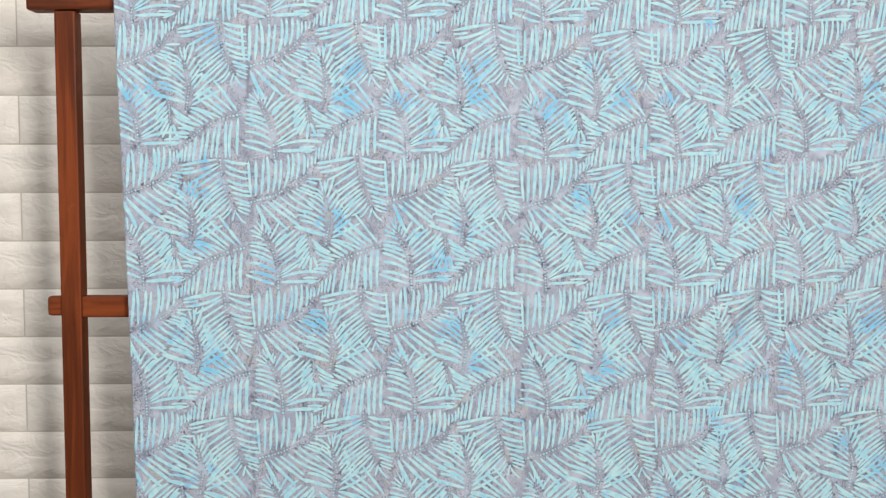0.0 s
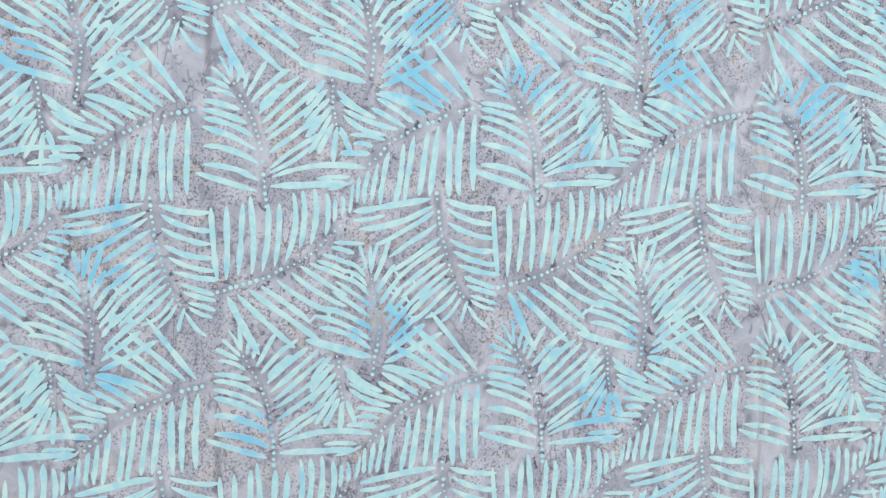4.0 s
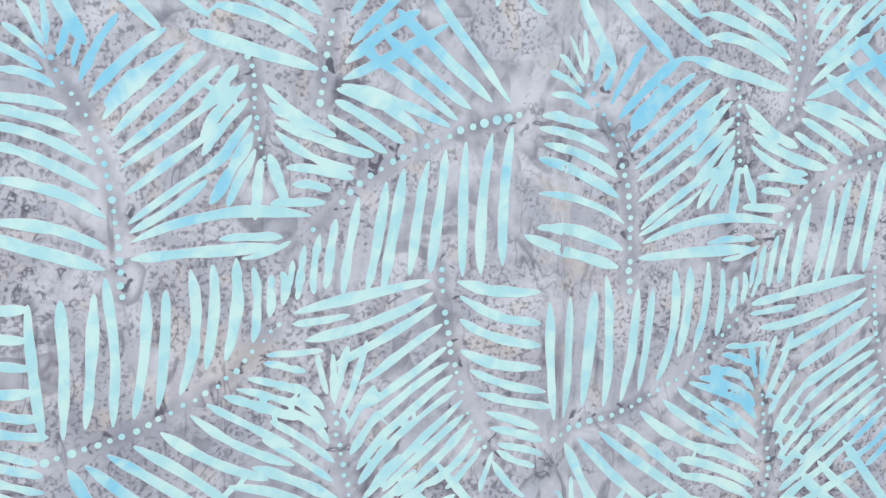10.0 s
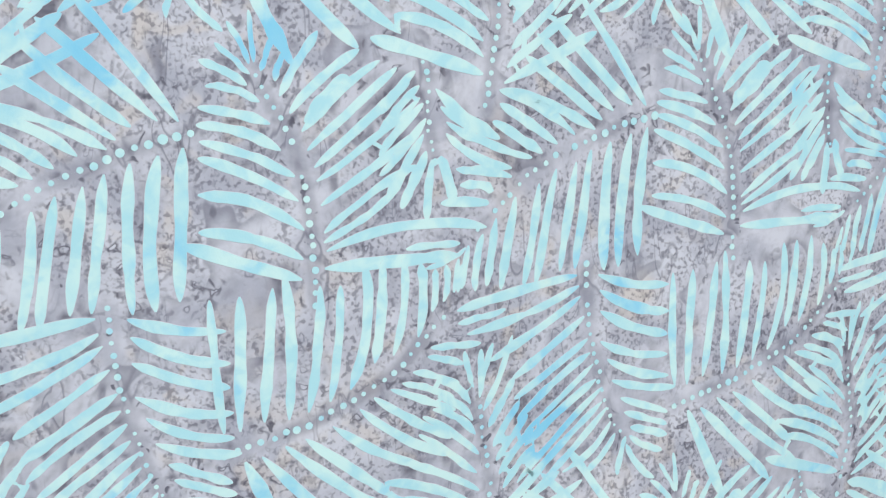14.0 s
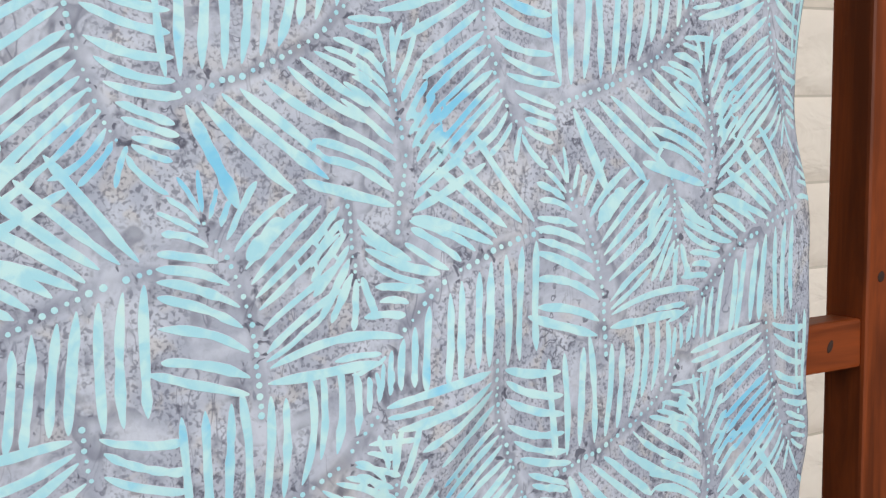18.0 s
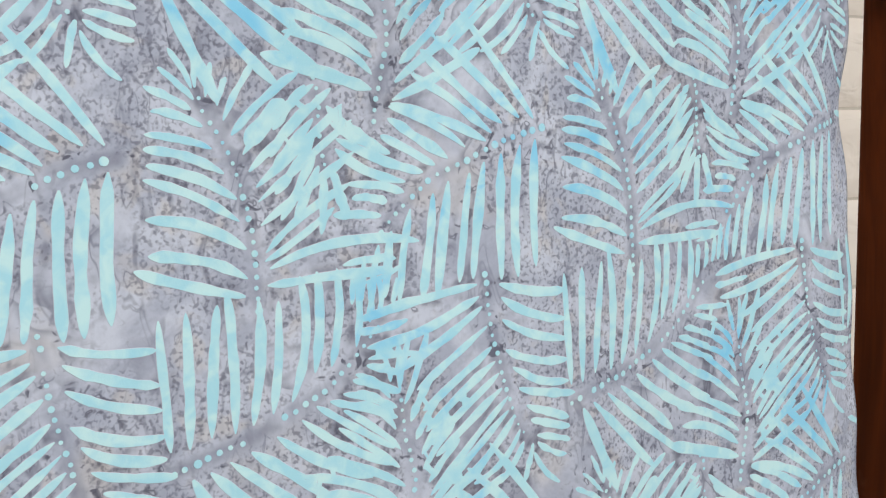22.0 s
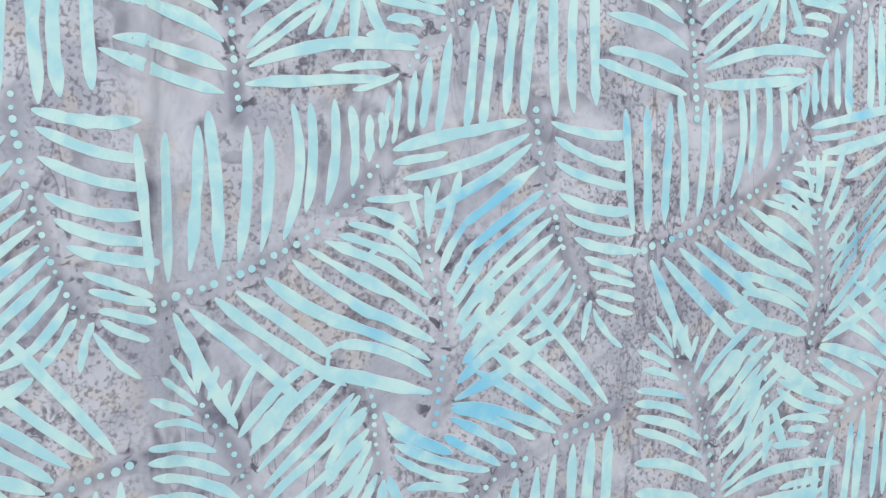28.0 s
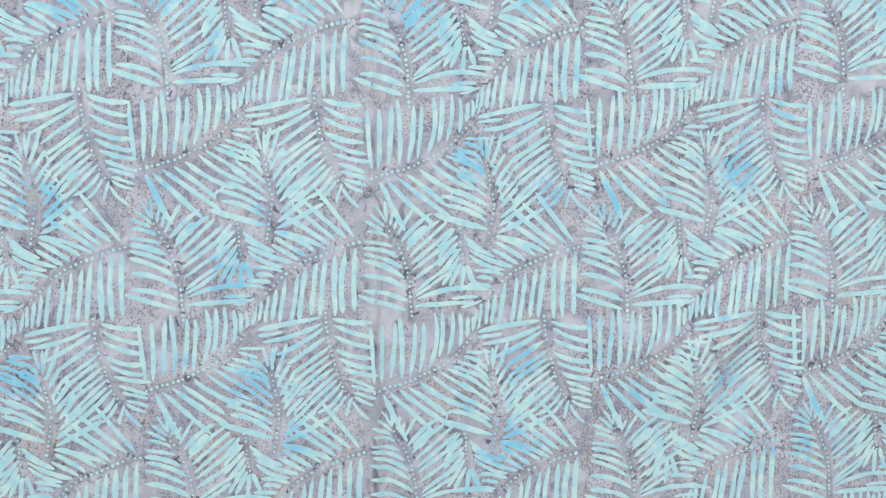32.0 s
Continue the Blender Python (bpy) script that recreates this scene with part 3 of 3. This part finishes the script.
def print_frond(sheet, leaves, kind, corner, turn, rng):
    _, stem, (step, dot0, dot1), side1, side2 = FRONDS[kind]
    rot = np.array(((math.cos(turn), -math.sin(turn)), (math.sin(turn), math.cos(turn))))
    for side in (side1, side2):
        for fx, fz, tx, tz, bow, wide in side:
            k = rng.normal(size=6)
            foot, tip = rot @ (np.array((fx, fz)) + 0.2 * k[:2]), rot @ (np.array((tx, tz)) + 0.35 * k[2:4])
            lines = leaflet(foot, tip, wide * (1 + 0.05 * k[4]), bow + 0.006 * k[5], rng)
            pts = np.stack(lines, 1).reshape(-1, 2) / 1000
            u, v = corner[0] + pts[:, 0], corner[1] + pts[:, 1]
            if inside(u.mean(), v.mean()) and v.max() < V1 - 0.002:
                high = 0.00016 + 0.00002 * rng.random()
                yield_to(leaves, u, v, STRIP, np.tile((0.00005, high, high, high, 0.00005), SEG + 1))
                MIDRIBS.append(lines[2][2:-1] / 1000 + corner)
    # the stem: a string of beads, drawn as one ribbon
    p, share = stem_points(stem, step)
    ahead = np.gradient(p, axis=0)
    ahead /= np.linalg.norm(ahead, axis=1)[:, None]
    beads = []
    for q, way, f in zip(p, ahead, share):
        rad = 0.37 * (dot0 + (dot1 - dot0) * f) * (0.66 + 0.5 * rng.random())
        q = q + rng.normal(size=2) * 0.25
        u, v = (rot @ q) / 1000 + corner
        if not inside(u, v) or rng.random() < 0.05:
            beads = thread(sheet, beads)
            continue
        side = np.array((-way[1], way[0]))
        for a in BEAD:
            mid, half = q + rad * math.sin(a) * way, rad * math.cos(a)
            beads += [(rot @ (mid + half * side)) / 1000 + corner, (rot @ (mid - half * side)) / 1000 + corner]
    thread(sheet, beads)


MIDRIBS = []
# where the wax ran together between leaflets: middle, reach and number of bridges, widest gap, in millimetres from the corner
FLOODS = [(-58, 56, 20, 10, 6.0, True), (-55, 28, 14, 4, 6.5, True), (66, 12, 20, 6, 6.0, False), (-118, 42, 14, 3, 6.0, False), (-92, 78, 14, 5, 5.5, True), (-95, -22, 12, 4, 5.0, True)]


def web(sheet, one, two, start, most, rng):
    """Wax that filled the gap between two leaflets for a stretch, with hollow, rounded ends."""
    def fine(line):
        t = np.linspace(0, len(line) - 1, 60)
        return np.column_stack([np.interp(t, np.arange(len(line)), line[:, k]) for k in (0, 1)])
    one, two = fine(one), fine(two)
    gap = np.hypot(one[:, None, 0] - two[None, :, 0], one[:, None, 1] - two[None, :, 1])
    other, gap = gap.argmin(1), gap.min(1)
    first = last = int(np.hypot(*(one - start).T).argmin())
    step = np.hypot(*(one[1] - one[0]))
    reach = rng.uniform(0.0022, 0.0045)
    while first > 0 and gap[first - 1] < most and (last - first) * step < reach:
        first -= 1
    while last < 59 and gap[last + 1] < most and (last - first) * step < 2 * reach:
        last += 1
    if (last - first) * step < 0.003:
        return
    rows = []
    for i in range(SEG + 1):
        for across in (0.0, 0.25, 0.5, 0.75, 1.0):
            hollow = min(0.4, 0.42 * gap[(first + last) // 2] / ((last - first) * step)) * (1 - (2 * across - 1) ** 2)
            at = first + (last - first) * (hollow + (1 - 2 * hollow) * i / SEG)
            low, part_way = min(int(at), 58), at - min(int(at), 58)
            p = one[low] + part_way * (one[low + 1] - one[low])
            q = two[other[low]] + part_way * (two[other[low + 1]] - two[other[low]])
            rows.append(p + across * (q - p))
    pts = np.array(rows)
    if left_edge(start[1]) + 0.006 < start[0] < U1 - 0.006:
        sheet.shape(pts[:, 0], pts[:, 1], STRIP, 0.00017)
        sheet.slots += [0] * len(STRIP)


def run_together(sheet, corner, rng):
    """Bridges of wax, waisted like an hourglass, between leaflets that lie close."""
    for x, z, reach, count, most, wide_flood in FLOODS:
        mid = np.array((corner[0] + x / 1000, corner[1] + z / 1000))
        near = [(k, p) for k, line in enumerate(MIDRIBS) if np.hypot(*(line[5] - mid)) < 0.06 for p in line if np.hypot(*(p - mid)) < reach / 1000]
        if len(near) < 6:
            continue
        own = np.array([k for k, _ in near])
        at = np.array([p for _, p in near])
        gap = np.hypot(at[:, None, 0] - at[None, :, 0], at[:, None, 1] - at[None, :, 1])
        a, b = np.where((own[:, None] < own[None, :]) & (gap > 0.0030) & (gap < most / 1000))
        made = []
        for k in rng.permutation(len(a)):
            p, q = at[a[k]], at[b[k]]
            here = (p + q) / 2
            if len(made) == count:
                break
            if made and np.min(np.hypot(*(np.array(made) - here).T)) < 0.0055:
                continue
            made.append(here)
            if wide_flood and len(made) % 2:
                web(sheet, MIDRIBS[own[a[k]]], MIDRIBS[own[b[k]]], p, most / 1000, rng)
                continue
            way = (q - p) / np.hypot(*(q - p))
            side = np.array((-way[1], way[0]))
            half = rng.uniform(0.0007, 0.0014) * (0.8 + 0.35 * np.abs(2 * ALONG - 1) ** 2)
            core = p + np.outer(ALONG, q - p)
            grown = half + RIM_WIDE / 1000
            pts = np.stack([core + k * side for k in (grown[:, None], half[:, None], 0, -half[:, None], -grown[:, None])], 1).reshape(-1, 2)
            if left_edge(here[1]) + 0.004 < here[0] < U1 - 0.004:
                sheet.shape(pts[:, 0], pts[:, 1], STRIP, np.tile((0.00005, 0.00019, 0.00019, 0.00019, 0.00005), SEG + 1))
                sheet.slots += STRIP_MATERIALS


BEAD = np.radians((-89.9, -64, -38, -13, 13, 38, 64, 89.9))


def thread(sheet, beads):
    if beads:
        b = np.array(beads)
        faces = [(2 * i, 2 * i + 1, 2 * i + 3, 2 * i + 2) for i in range(len(b) // 2 - 1)]
        sheet.shape(b[:, 0], b[:, 1], faces, 0.00027)
        sheet.slots += [0] * len(faces)
    return []


COLUMNS = range(-3, 4)
cloth = tagged(new("batik_cloth"), "grey-lavender batik cotton cloth printed with pale aqua palm fronds", "cloth")

# the sheet itself, hung over the top bar
GU = np.unique(np.r_[np.linspace(0, 1, 420), np.linspace(0.482, 0.512, 60)])
GV = np.linspace(V0, V1, 380)
uu, vv = np.meshgrid(GU, GV)
uu = left_edge(vv) + uu * (U1 - left_edge(vv))
xx, yy, zz = drape(uu, vv)
over = np.array([(0.012, 0.004), (0.045, 0.006), (0.072, 0.002), (0.078, -0.03), (0.078, -0.12)])
rows_x, rows_y, rows_z = list(xx), list(yy), list(zz)
for back, up in over:
    rows_x.append(xx[-1]), rows_y.append(yy[-1] + back), rows_z.append(zz[-1] + up)
gx, gy, gz = np.array(rows_x), np.array(rows_y), np.array(rows_z)
nr, nc = gx.shape
idx = np.arange(nr * nc).reshape(nr, nc)
quads = np.stack((idx[:-1, :-1], idx[:-1, 1:], idx[1:, 1:], idx[1:, :-1]), -1).reshape(-1, 4)
sheet_ob = from_arrays("sheet", np.column_stack((gx.ravel(), gy.ravel(), gz.ravel())).tolist(), quads.tolist(), CLOTH, cloth, True)
near = np.zeros(uu.size)
flat = np.column_stack((uu.ravel(), vv.ravel()))
for r in range(-1, 6):
    for c in COLUMNS:
        for kind in FRONDS:
            corner = np.array(set_down(FRONDS[kind][0], c, r))
            box = (np.abs(flat[:, 0] - corner[0]) < 0.17) & (np.abs(flat[:, 1] - corner[1]) < 0.17)
            if not box.any():
                continue
            here = flat[box] - corner
            p, _ = stem_points(FRONDS[kind][1], 4.0)
            gap = np.min(np.hypot(here[:, :1] - p[:, 0] / 1000, here[:, 1:] - p[:, 1] / 1000), axis=1)
            near[box] = np.maximum(near[box], np.exp(-(gap / 0.0055) ** 2))
calm = sheet_ob.data.attributes.new("calm", "FLOAT", "POINT")
calm.data.foreach_set("value", np.r_[near, np.zeros(nr * nc - near.size)].astype(np.float32))
thick = sheet_ob.modifiers.new("thickness", "SOLIDIFY")
thick.thickness, thick.offset = 0.0006, -1

# the prints
# sky-blue dye that was splashed on before the wax: x, z, reach
SPLASHES = np.array([(-529, 1476, 22), (-488, 1490, 20), (-411, 1564, 22), (-229, 1474, 22), (-216, 1518, 18), (-55, 1515, 24), (-43, 1482, 20),
                     (52, 1464, 24), (-150, 1478, 20), (-249, 1312, 22), (-440, 1355, 20), (-441, 1281, 18), 
                     (318, 1331, 20), (-510, 1162, 18), (-273, 1168, 20), (-424, 1108, 20), (-53, 1105, 16), (124, 1099, 20), (96, 1340, 16),
                     (154, 1480, 20), (216, 1478, 14), (206, 1303, 18), (165, 1309, 14), (507, 1162, 24), (522, 955, 20),
                     (224, 919, 16), (471, 993, 16), (-338, 1242, 18), (-101, 1247, 20), (-87, 1156, 20), (137, 1169, 16), (314, 1150, 14)]) / 1000


def laid(name, sheet, parent):
    ob = from_arrays(name, sheet.verts, sheet.faces, LEAF, parent)
    if sheet.verts:
        at = np.array(sheet.verts)
        far = (at[:, None, 0] - SPLASHES[:, 0]) ** 2 + (at[:, None, 2] - SPLASHES[:, 1]) ** 2
        dye = ob.data.attributes.new("dye", "FLOAT", "POINT")
        dye.data.foreach_set("value", np.max(np.exp(-far / (1.2 * SPLASHES[:, 2]) ** 2), axis=1).astype(np.float32))
    ob.data.materials.append(RIM)
    ob.data.polygons.foreach_set("material_index", sheet.slots)
    return ob


# each leaflet is a piece of its own, but for the rows and columns at the cloth's far rim
rest, bridges = Print(), Print()
fronds = []
for r in range(-1, 6):
    for c in COLUMNS:
        rng = np.random.default_rng(1000 + 40 * (r + 3) + c)
        turn = rng.normal() * 0.004
        for kind in FRONDS:
            corner = set_down(FRONDS[kind][0], c, r)
            if r > 3:
                print_frond(rest, rest, kind, corner, turn, rng)
                continue
            stem, leaves = Print(), []
            print_frond(stem, leaves, kind, corner, turn, rng)
            fronds.append((stem, leaves))
for r in range(-1, 6):
    for c in COLUMNS:
        run_together(bridges, set_down("left", c, r), np.random.default_rng(90 + 10 * (r + 1) + c))
# how far each spot of the ground is shut in between two leaflets
ribs = KDTree(sum(len(line) for line in MIDRIBS))
owner = []
for k, line in enumerate(MIDRIBS):
    for p in line:
        ribs.insert((p[0], p[1], 0.0), len(owner))
        owner.append(k)
ribs.balance()
shut = np.zeros(nr * nc, dtype=np.float32)
for k, (a, b) in enumerate(flat.tolist()):
    found, seen = 0.0, set()
    for _, i, gap in ribs.find_n((a, b, 0.0), 5):
        seen.add(owner[i])
        if len(seen) == 2:
            found = max(0.0, min(1.0, (0.0052 - gap) / 0.0022))
            break
    shut[k] = found
sheet_ob.data.attributes.new("pool", "FLOAT", "POINT").data.foreach_set("value", shut)
for stem, leaves in fronds:
    if leaves and not stem.faces:
        rest.take(leaves)
    elif stem.faces:
        frond = laid("printed_frond", stem, cloth)
        for leaf in leaves:
            laid("leaflet", leaf, frond)
tagged(laid("printed_fronds", rest, cloth), kind="stuff")
tagged(laid("wax_bridge", bridges, cloth), kind="stuff")

# ---- bricks of the cladding, last ----
LONG, HIGH = 0.2, 0.0789


def brick_mesh(seed):
    """A soft, pillowed foam brick with a creased stone face."""
    rng = np.random.default_rng(seed)
    nx, nz = 15, 8
    a, b = np.meshgrid(np.linspace(-1, 1, nx), np.linspace(-1, 1, nz))
    edge = np.minimum(1, np.minimum((1 - np.abs(a)) * LONG / 2, (1 - np.abs(b)) * HIGH / 2) / 0.003)
    relief = sum(rng.normal() * 0.0005 * np.sin(rng.uniform(1, 5) * a + rng.uniform(2, 6) * b + rng.uniform(0, 6)) for _ in range(5))
    y = -(0.005 + relief) * edge ** 0.5
    verts = np.column_stack((a.ravel() * (LONG / 2 - 0.0012), y.ravel(), b.ravel() * (HIGH / 2 - 0.0012))).tolist()
    k = np.arange(nx * nz).reshape(nz, nx)
    faces = np.stack((k[:-1, :-1], k[:-1, 1:], k[1:, 1:], k[1:, :-1]), -1).reshape(-1, 4).tolist()
    mesh = bpy.data.meshes.new("brick")
    mesh.from_pydata(verts, [], faces)
    mesh.materials.append(BRICK)
    mesh.shade_smooth()
    return mesh, verts, faces


kinds = [brick_mesh(s) for s in range(6)]
far_verts, far_faces = [], []
for row in range(int(TOP / HIGH) + 1):
    z = BRICK_Z + (row - 15) * HIGH
    if not HIGH / 2 < z < TOP - HIGH / 2:
        continue
    for col in range(-12, 15):
        x = BRICK_X + col * LONG + (LONG / 2 if row % 2 else 0)
        if not X0 + LONG / 2 < x < X1 - LONG / 2:
            continue
        mesh, verts, faces = kinds[random.randrange(6)]
        if 0.6 < z < 1.9 and (-1.3 < x < -0.3 or 0.3 < x < 1.5):
            ob = new("brick", mesh)
            ob.parent, ob.location = wall_north, (x, WALL_Y + 0.012 - 0.0005, z)
        else:
            n = len(far_verts)
            far_verts += [(p[0] + x, p[1] + WALL_Y + 0.0115, p[2] + z) for p in verts]
            far_faces += [tuple(n + i for i in f) for f in faces]
tagged(from_arrays("bricks", far_verts, far_faces, BRICK, wall_north, True), kind="stuff")
